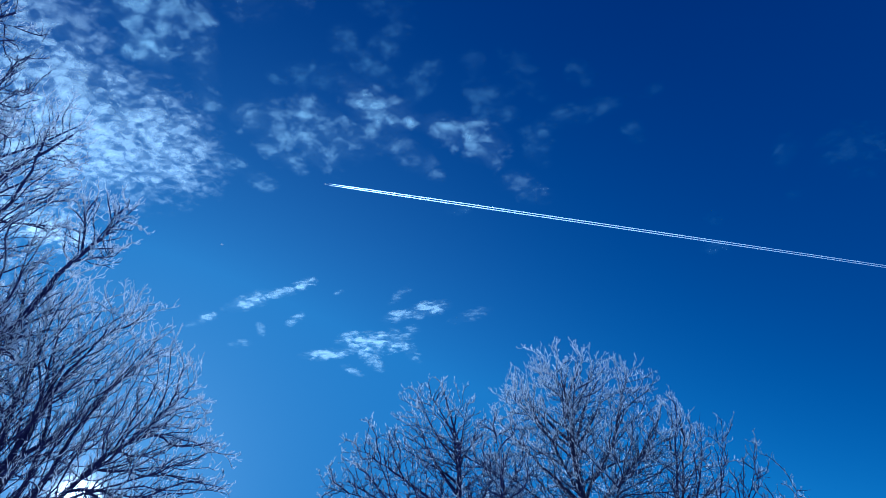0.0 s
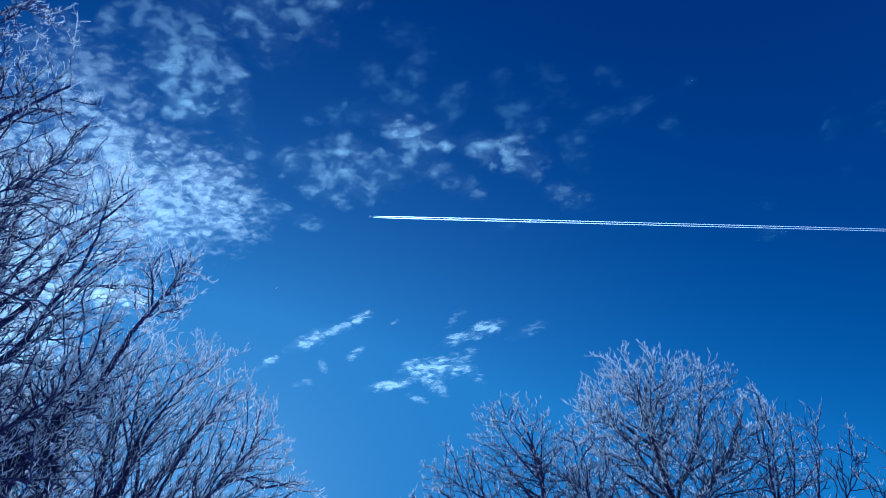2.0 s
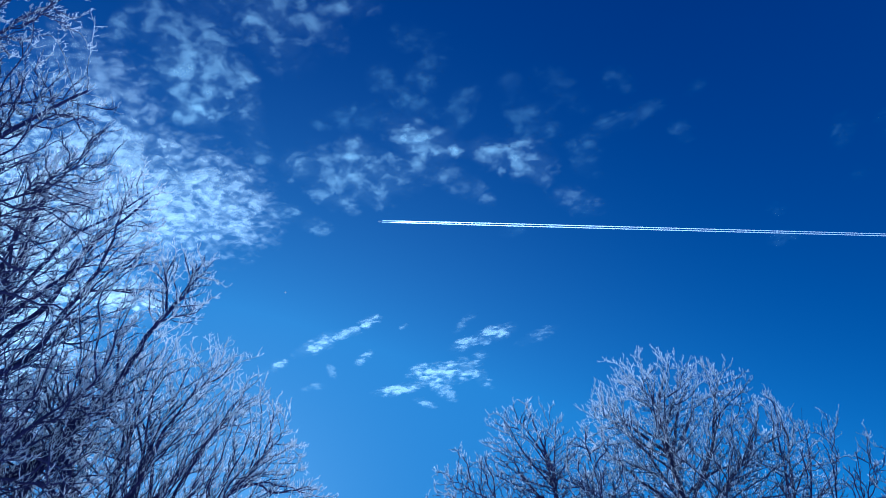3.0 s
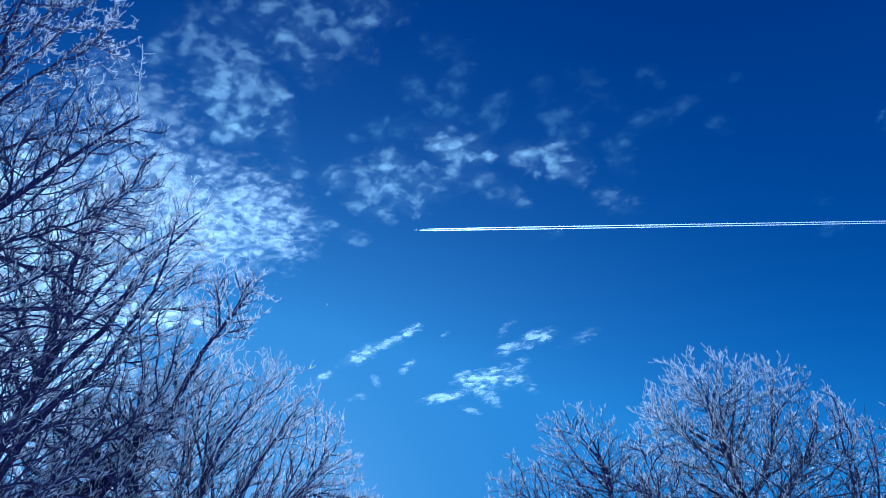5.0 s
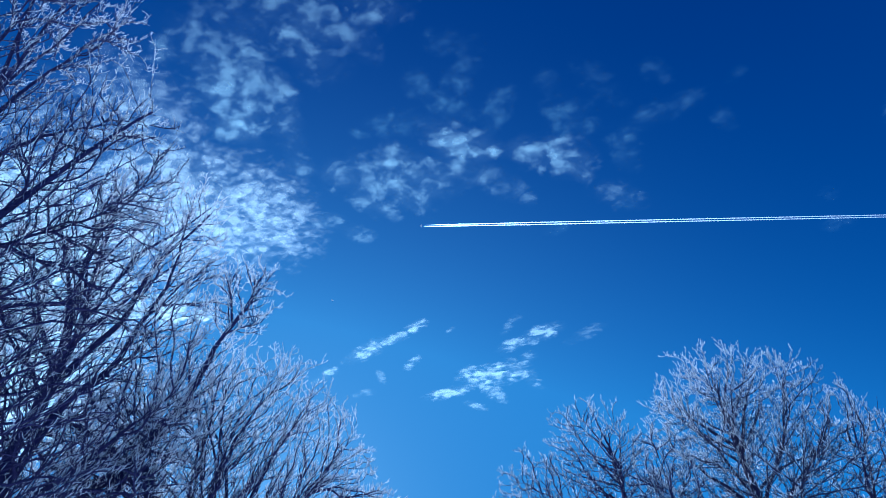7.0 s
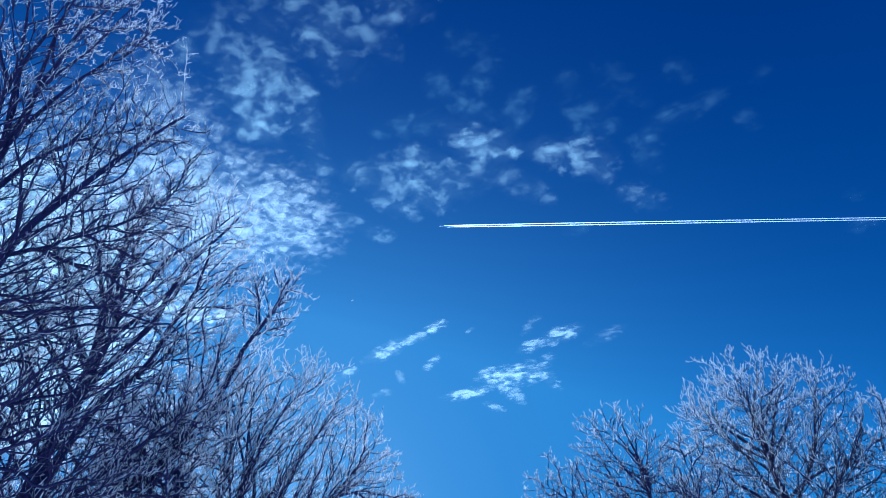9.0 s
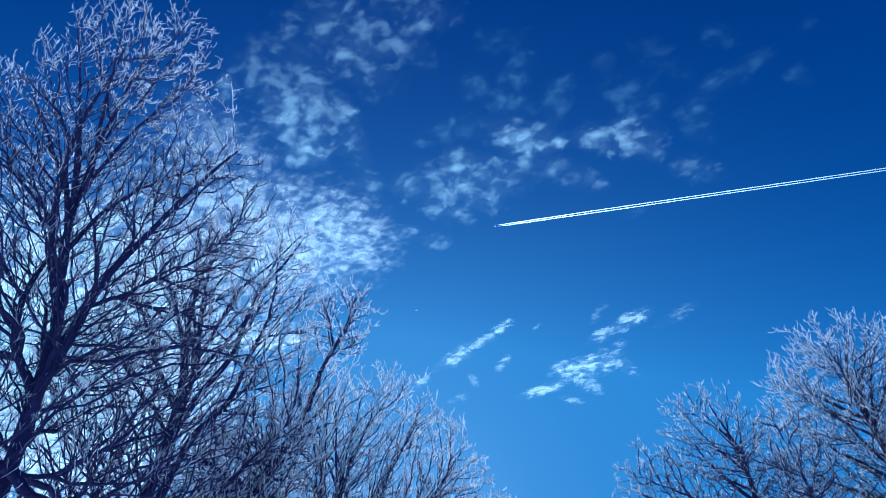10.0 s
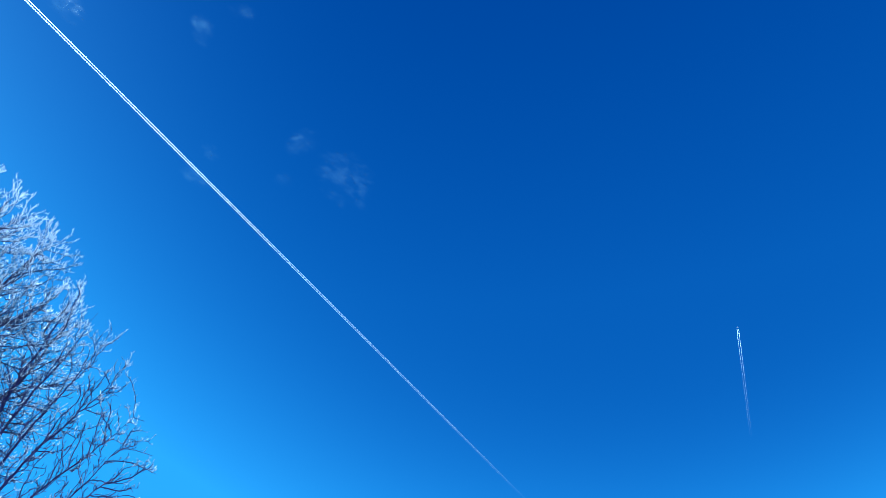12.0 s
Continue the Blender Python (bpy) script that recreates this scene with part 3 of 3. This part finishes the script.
tree("bushy frosted tree filling the gap between the tall trees", 19,
     [polar(-52, 10.9, -0.1), polar(-52, 10.9, 3.0), polar(-51, 10.9, 6.0), polar(-50, 10.9, 9.0)], 0.12,
     [lobe(-51, 10.9, 5.8, 2.8, 3.9)], rime=2.8, points=800, even=0.9, twig_length=0.7, fan=0.5, kill=0.24, twigs=0.7, twig=0.75, lift=0.4, heart=0.2)
tree("crooked frosted tree with low spreading branches", 20,
     [polar(-42.5, 12.4, -0.1), polar(-42.5, 12.4, 2.5), polar(-41.5, 12.4, 5.0), polar(-41, 12.4, 8.4)], 0.11,
     [lobe(-42, 12.4, 5.4, 2.6, 3.6)], rime=3.2, points=800, even=0.9, twig_length=0.7, fan=0.5, kill=0.24, twigs=0.7, twig=0.9, lift=0.4, heart=0.2)
tree("broad low tree with spreading dark limbs and frosted tips", 15,
     [polar(2, 14.0, -0.1), polar(1.9, 14.0, 3.0), polar(1.6, 14.0, 6.0), polar(1.3, 14.0, 8.1), polar(1.2, 14.0, 8.9), polar(0.3, 14.0, 10.3)], 0.14,
     [lobe(-0.4, 14.0, 7.7, 1.6, 3.25), lobe(-5.0, 14.0, 7.4, 1.5, 2.5), lobe(-8, 14.1, 6.4, 1.2, 1.9), lobe(2.0, 14.0, 6.6, 1.3, 3.2)],
     points=4300, kill=0.145, rime=0.9, twig=0.88, twigs=0.9, twig_length=0.55, lift=0.1, fan=0.3, heart=0.45, gnarl=0.15, limb=0.85, limbs=20, extra=[([polar(1.5, 14.0, 6.4), polar(1.1, 14.0, 7.2), polar(-2.5, 14.0, 7.7), polar(-5.5, 14.0, 7.9), polar(-9.0, 14.1, 8.1)], 0.06),
            ([polar(1.4, 14.0, 7.0), polar(1.0, 14.0, 7.6), polar(-2.6, 14.0, 8.3), polar(-5.3, 14.0, 8.8), polar(-7.6, 14.1, 9.1)], 0.055),
            ([polar(1.3, 14.0, 8.1), polar(-1.5, 14.0, 9.1), polar(-3.2, 14.0, 9.9)], 0.045),
            ([polar(1.2, 14.0, 8.9), polar(1.1, 14.0, 9.7), polar(2.4, 14.0, 10.3)], 0.04),
            ([polar(1.7, 14.0, 5.6), polar(1.2, 14.0, 6.6), polar(-2.0, 14.0, 7.2), polar(-6.2, 14.1, 7.3), polar(-9.6, 14.1, 7.6)], 0.06)])
tree("slender frosted tree between two broad ones", 16,
     [polar(5.4, 13.4, -0.1), polar(5.4, 13.4, 3.0), polar(5.0, 13.4, 6.0), polar(4.4, 13.4, 9.2)], 0.07,
     [lobe(4.8, 13.4, 6.8, 1.1, 3.0)], points=1300, rime=0.95, kill=0.15, twig=0.88, twigs=0.95, twig_length=0.55, lift=0.1, fan=0.3, limbs=10)
tree("tall rounded tree, its crown white with hoar frost", 17,
     [polar(12.2, 14.4, -0.1), polar(12.1, 14.4, 4.0), polar(11.9, 14.4, 7.1), polar(11.3, 14.4, 8.9), polar(11.2, 14.4, 10.0), polar(10.8, 14.4, 11.4)], 0.16,
     [lobe(11.5, 14.4, 8.4, 1.9, 3.6), lobe(15.9, 14.3, 8.0, 1.8, 3.2), lobe(9.2, 14.4, 8.5, 1.5, 3.45), lobe(17.6, 14.3, 7.3, 1.15, 2.9)], rime=1.35, bark=BARK_SOFT_BLUE_CAST,
     points=7500, kill=0.14, twig=0.88, twigs=1.05, twig_length=0.55, lift=0.12, fan=0.35, heart=0.42, gnarl=0.15, limb=0.75, limbs=26, extra=[([polar(12.0, 14.4, 6.6), polar(11.7, 14.4, 8.0), polar(14.5, 14.3, 9.2), polar(15.8, 14.3, 10.2), polar(16.8, 14.3, 11.0)], 0.06),
            ([polar(11.2, 14.4, 9.4), polar(8.1, 14.4, 10.4), polar(6.2, 14.4, 10.8)], 0.045),
            ([polar(11.6, 14.4, 7.9), polar(8.3, 14.4, 8.9), polar(5.7, 14.4, 9.8)], 0.05),
            ([polar(11.3, 14.4, 9.2), polar(13.3, 14.4, 10.5), polar(15.2, 14.3, 11.2)], 0.045),
            ([polar(10.9, 14.4, 10.0), polar(12.1, 14.4, 11.1), polar(12.8, 14.4, 11.7)], 0.035)])
tree("thin open tree with bare upright stems and little frost", 18,
     [polar(18.0, 13.8, -0.1), polar(18.2, 13.8, 3.0), polar(18.5, 13.8, 6.0), polar(19.2, 13.8, 7.9), polar(20.6, 13.8, 9.6)], 0.085,
     [lobe(20.3, 13.8, 7.0, 1.0, 2.4), lobe(23.0, 13.8, 6.7, 1.2, 2.5), lobe(25.6, 13.8, 5.9, 1.2, 1.9)], rime=0.9,
     points=1500, kill=0.17, twig=0.88, twigs=0.9, twig_length=0.55, lift=0.1, heart=0.3, fan=0.3, gnarl=0.15, limb=0.85,
     extra=[([polar(18.5, 13.8, 5.4), polar(19.8, 13.8, 7.0), polar(21.4, 13.8, 8.4), polar(22.6, 13.7, 9.5)], 0.036),
            ([polar(18.4, 13.8, 4.8), polar(20.6, 13.8, 6.6), polar(22.6, 13.8, 7.9), polar(23.7, 13.7, 8.8)], 0.034),
            ([polar(18.3, 13.8, 4.2), polar(21.2, 13.8, 6.0), polar(23.8, 13.8, 7.3), polar(25.5, 13.7, 8.2)], 0.036),
            ([polar(18.2, 13.8, 3.6), polar(21.8, 13.8, 5.3), polar(25.0, 13.8, 6.4), polar(27.4, 13.7, 7.3)], 0.036),
            ([polar(18.2, 13.8, 3.2), polar(22.0, 13.8, 4.7), polar(25.6, 13.8, 5.8), polar(28.2, 13.7, 6.8)], 0.036),
            ([polar(18.2, 13.8, 2.8), polar(21.6, 13.8, 4.1), polar(24.6, 13.8, 5.2), polar(26.6, 13.8, 6.0)], 0.034)])


# ---- clouds ----
def cloud(style, x, y, a, b, turn, thickness):
    """One patch of cloud: a gently rolling lens-shaped sheet with half axes a and b."""
    rng = np.random.default_rng(int(abs(x) * 7 + abs(y) * 3))
    n = 20
    s = np.linspace(-1, 1, n)
    gx, gy = np.meshgrid(s, s, indexing="ij")
    gz = np.clip(1 - gx ** 2 - gy ** 2, 0, 1) * 0.1 * b + 0.02 * b * rng.normal(0, 1, gx.shape)
    index = np.arange(n * n).reshape(n, n)
    faces = np.stack([index[:-1, :-1], index[1:, :-1], index[1:, 1:], index[:-1, 1:]], -1).reshape(-1, 4)
    ob = mesh_object("cloud", np.stack([gx * a, gy * b, gz], -1).reshape(-1, 3), faces, CLOUDS[style])
    ob.matrix_world = pose(x, y, 1600.0 + (abs(x) % 7) * 5, 0, 0, turn)
    ob["thickness"] = float(thickness) * {"bank": 0.88, "tuft": 0.53, "veil": 0.38, "streak": 0.72}[style]
    labels = {"bank": "bright rippled bank of high white cloud", "tuft": "small torn white tuft of high cloud",
              "veil": "faint thin wisp of high cloud in blue sky", "streak": "small bright fibrous streak of high cloud"}
    return tagged(ob, labels[style], "cloud", "high clouds", "stuff" if style in ("bank", "veil") else "")


cloud("bank", -930, 1240, 350, 290, 26, 0.45)
cloud("bank", -1030, 1090, 450, 265, 79, 0.43)
cloud("bank", -1390, 1233, 570, 454, 95, 0.66)
cloud("bank", -935, 840, 230, 140, 75, 0.19)
cloud("bank", -764, 1207, 240, 150, 84, 0.34)
cloud("bank", -1250, 1600, 190, 105, 29, 0.95)
cloud("bank", -1241, 1522, 93, 62, 52, 0.44)
cloud("bank", -1965, 1792, 579, 532, 86, 0.66)
cloud("bank", -2073, 1632, 700, 486, 129, 1.40)
cloud("bank", -1925, 1203, 513, 406, 153, 0.66)
cloud("bank", -2065, 1412, 1168, 601, 140, 1.40)
cloud("bank", -2179, 1324, 950, 540, 145, 1.30)
cloud("bank", -1593, 1597, 414, 276, 121, 0.80)
cloud("bank", -1555, 1229, 437, 352, 112, 0.95)
cloud("bank", -2455, 1914, 748, 586, 159, 1.40)
cloud("tuft", -686, 732, 174, 137, 62, 0.28)
cloud("tuft", -705, 860, 184, 157, 82, 0.43)
cloud("tuft", -747, 940, 95, 62, 174, 0.40)
cloud("tuft", -599, 868, 71, 47, 47, 0.34)
cloud("tuft", -462, 701, 197, 119, 85, 0.28)
cloud("tuft", -550, 651, 129, 114, 35, 0.23)
cloud("tuft", -306, 672, 134, 96, 30, 0.26)
cloud("tuft", -346, 758, 98, 53, 84, 0.14)
cloud("tuft", -827, 684, 60, 35, 135, 0.26)
cloud("tuft", -609, 973, 155, 51, 99, 0.23)
cloud("tuft", -618, 1106, 55, 44, 117, 0.26)
cloud("tuft", -532, 1147, 78, 63, 98, 0.41)
cloud("tuft", -456, 1196, 149, 61, 90, 0.34)
cloud("tuft", -386, 1171, 126, 49, 94, 0.43)
cloud("tuft", -320, 1228, 170, 119, 6, 0.46)
cloud("tuft", -346, 1287, 96, 53, 58, 0.31)
cloud("tuft", -170, 1119, 164, 75, 33, 0.54)
cloud("tuft", -357, 1108, 60, 52, 36, 0.37)
cloud("tuft", -8, 1181, 71, 59, 82, 0.41)
cloud("tuft", 88, 1229, 131, 86, 30, 0.46)
cloud("tuft", 136, 1295, 66, 32, 46, 0.37)
cloud("tuft", -174, 1221, 88, 56, 53, 0.20)
cloud("tuft", -610, 1303, 68, 48, 21, 0.41)
cloud("tuft", -542, 1377, 69, 45, 43, 0.37)
cloud("tuft", -430, 1311, 64, 38, 51, 0.26)
cloud("tuft", -498, 1251, 58, 43, 60, 0.30)
cloud("tuft", -89, 1294, 112, 61, 54, 0.17)
cloud("tuft", -29, 1329, 64, 36, 70, 0.22)
cloud("tuft", 241, 1400, 120, 64, 39, 0.16)
cloud("veil", -322, 1009, 129, 53, 5, 0.26)
cloud("veil", -175, 997, 92, 51, 37, 0.23)
cloud("veil", -58, 1030, 99, 52, 125, 0.23)
cloud("veil", -250, 924, 60, 49, 90, 0.16)
cloud("veil", -141, 924, 60, 54, 89, 0.18)
cloud("veil", -105, 876, 58, 39, 72, 0.10)
cloud("veil", 127, 1104, 116, 80, 58, 0.19)
cloud("veil", 266, 1236, 94, 59, 73, 0.19)
cloud("veil", 351, 1007, 63, 40, 35, 0.13)
cloud("veil", 344, 1137, 173, 51, 160, 0.15)
cloud("veil", 527, 1198, 57, 33, 41, 0.11)
cloud("veil", 72, 974, 61, 44, 61, 0.10)
cloud("veil", -438, 1031, 39, 28, 26, 0.21)
cloud("veil", 48, 1512, 51, 32, 8, 0.11)
cloud("veil", 205, 1014, 126, 52, 52, 0.08)
cloud("veil", -138, 829, 105, 50, 20, 0.08)
cloud("streak", -675, 1930, 135, 47, 153, 0.75)
cloud("streak", -542, 1878, 94, 31, 154, 0.52)
cloud("streak", -473, 1845, 58, 33, 146, 0.64)
cloud("streak", -843, 2016, 40, 34, 161, 0.68)
cloud("streak", -535, 2036, 68, 26, 135, 0.49)
cloud("streak", -666, 2084, 61, 23, 92, 0.26)
cloud("streak", -758, 2172, 60, 28, 168, 0.26)
cloud("streak", -908, 2071, 49, 25, 160, 0.19)
cloud("streak", -443, 2242, 127, 45, 169, 0.75)
cloud("streak", -354, 2147, 64, 37, 140, 0.71)
cloud("streak", -264, 2194, 166, 85, 173, 0.75)
cloud("streak", -145, 2206, 140, 42, 65, 0.56)
cloud("streak", -274, 2277, 94, 46, 66, 0.45)
cloud("streak", -362, 2371, 63, 33, 42, 0.41)
cloud("streak", -57, 1965, 103, 52, 159, 0.71)
cloud("streak", -166, 2029, 83, 41, 150, 0.56)
cloud("streak", -117, 2114, 48, 36, 125, 0.38)
cloud("streak", 101, 2014, 106, 41, 150, 0.17)
cloud("streak", -149, 1890, 78, 27, 130, 0.15)
cloud("streak", -359, 1879, 25, 15, 147, 0.26)
cloud("veil", 985, 1256, 69, 46, 63, 0.08)
cloud("veil", 1169, 1252, 159, 109, 27, 0.06)
cloud("veil", 876, 1646, 70, 48, 20, 0.07)
cloud("veil", 519, 1179, 42, 37, 35, 0.09)
cloud("veil", 559, 1077, 44, 32, 142, 0.06)
cloud("veil", 265, 1437, 55, 51, 111, 0.07)
cloud("veil", 1069, 1438, 51, 43, 46, 0.04)
cloud("veil", 833, 1521, 47, 40, 56, 0.05)
cloud("veil", 977, 1277, 72, 51, 63, 0.05)


# ---- aircraft and contrails ----
def contrail(label, tip, end, gap, radius, length, fade, widen, body=1.0):
    """Two trails side by side from just behind the aircraft, fading with age."""
    tip, end = Vector(tip), Vector(end)
    ahead = (end - tip).normalized()
    root = new("contrail")
    root.matrix_world = Matrix.LocRotScale(tip, Vector((1, 0, 0)).rotation_difference(ahead), None)
    tagged(root, label, "contrail", "contrails", "")
    rng = np.random.default_rng(5)
    mat = trail_material("ice_trail", length, fade, body)
    for side in (-1, 1):
        k = 160
        s = np.linspace(0, 1, k) ** 1.6
        wave = np.cumsum(rng.normal(0, 0.06, (k, 2)), axis=0) * s[:, None]
        path = np.stack([s * length, side * gap * np.clip(0.65 + s * 5, 0, 1) + wave[:, 0], wave[:, 1]], -1)
        r = radius * np.clip(0.25 + s * 60, 0, 1) * (0.95 + 0.05 * np.exp(-s * 9)) * (1 + widen * s) * rng.uniform(0.95, 1.05, k)
        verts, faces = tubes(path[None], r[None], 8)
        mesh_object("trail", verts, faces, mat, root)
    return root


def plain_material(name, colour, rough, metal=0.0):
    mat, nodes, links = material(name)
    surface = nodes.new("ShaderNodeBsdfPrincipled")
    where = nodes.new("ShaderNodeTexCoord").outputs["Object"]
    dirt = noise_node(nodes, links, where, 0.8, 4.0)
    links.new(mix_colour(nodes, links, dirt, colour, tuple(c * 0.85 for c in colour)), surface.inputs["Base Color"])
    surface.inputs["Roughness"].default_value, surface.inputs["Metallic"].default_value = rough, metal
    links.new(surface.outputs[0], nodes.new("ShaderNodeOutputMaterial").inputs["Surface"])
    return mat


AIRFRAME = plain_material("white_airframe", (0.78, 0.79, 0.8), 0.35)


def airliner(label, nose, heading, size):
    """A twin-engined airliner: body, wings, tail and engines, size metres long."""
    root = new("airliner")
    root.matrix_world = Matrix.LocRotScale(Vector(nose), Vector((1, 0, 0)).rotation_difference(Vector(heading).normalized()), None)
    tagged(root, label, "aircraft", "aircraft", "")
    s = np.linspace(0, 1, 14)
    body = np.stack([-s * size, 0 * s, 0.03 * size * np.clip(s - 0.7, 0, 1)], -1)
    width = 0.055 * size * np.clip(np.sin(np.clip(s * 6, 0, math.pi / 2)), 0.05, 1) * np.clip((1.03 - s) * 3, 0.08, 1)
    verts, faces = tubes(body[None], width[None], 12)
    mesh_object("fuselage", verts, faces, AIRFRAME, root)

    def blade(name, inner, outer, chord_in, chord_out, thick):
        bm = bmesh.new()
        rows = []
        for p, c in ((inner, chord_in), (outer, chord_out)):
            rows.append([bm.verts.new(Vector(p) + Vector(q)) for q in ((0, 0, 0), (-c * 0.35, 0, thick * c), (-c, 0, 0), (-c * 0.35, 0, -thick * c))])
        for i in range(4):
            j = (i + 1) % 4
            bm.faces.new((rows[0][i], rows[0][j], rows[1][j], rows[1][i]))
        bm.faces.new(rows[0][::-1])
        bm.faces.new(rows[1])
        me = bpy.data.meshes.new(name)
        bm.to_mesh(me)
        bm.free()
        me.materials.append(AIRFRAME)
        new(name, me).parent = root

    for side in (-1, 1):
        blade("wing", (-0.36 * size, 0, -0.01 * size), (-0.58 * size, side * 0.47 * size, 0.03 * size), 0.2 * size, 0.05 * size, 0.05)
        blade("tailplane", (-0.88 * size, 0, 0.02 * size), (-0.97 * size, side * 0.17 * size, 0.03 * size), 0.1 * size, 0.04 * size, 0.05)
        e = np.linspace(0, 1, 6)
        pod = np.stack([-(0.38 + 0.12 * e) * size, 0 * e + side * 0.16 * size, 0 * e - 0.045 * size], -1)
        verts, faces = tubes(pod[None], (0.03 * size * np.array([0.85, 1, 1, 0.95, 0.8, 0.5]))[None], 10)
        mesh_object("engine", verts, faces, AIRFRAME, root)
    blade("fin", (-0.84 * size, 0, 0.03 * size), (-0.97 * size, 0, 0.2 * size), 0.14 * size, 0.06 * size, 0.05)
    return root


HEAD = Vector((-336, 1380, 1600))
BACK = Vector((3826, 2202, 1600))
contrail("long double white contrail across the blue sky", HEAD, BACK, 4.2, 1.35, 4600.0, 1.2, 0.0, 0.85)
airliner("tiny white airliner ahead of a long contrail", HEAD + (HEAD - BACK).normalized() * 16, HEAD - BACK, 12.0)
FAR_HEAD = Vector((2736, 485, 1600))
FAR_BACK = Vector((3825, 756, 1600))
contrail("short double contrail fading low in the sky", FAR_HEAD, FAR_BACK, 3.8, 0.62, 1130.0, 0.9, 0.0, 0.55)
airliner("tiny distant airliner ahead of a short contrail", FAR_HEAD + (FAR_HEAD - FAR_BACK).normalized() * 16, FAR_HEAD - FAR_BACK, 12.0)
airliner("tiny pale airliner crossing open blue sky", (-709, 1640, 1600), (-0.2, 1, 0), 13.0)
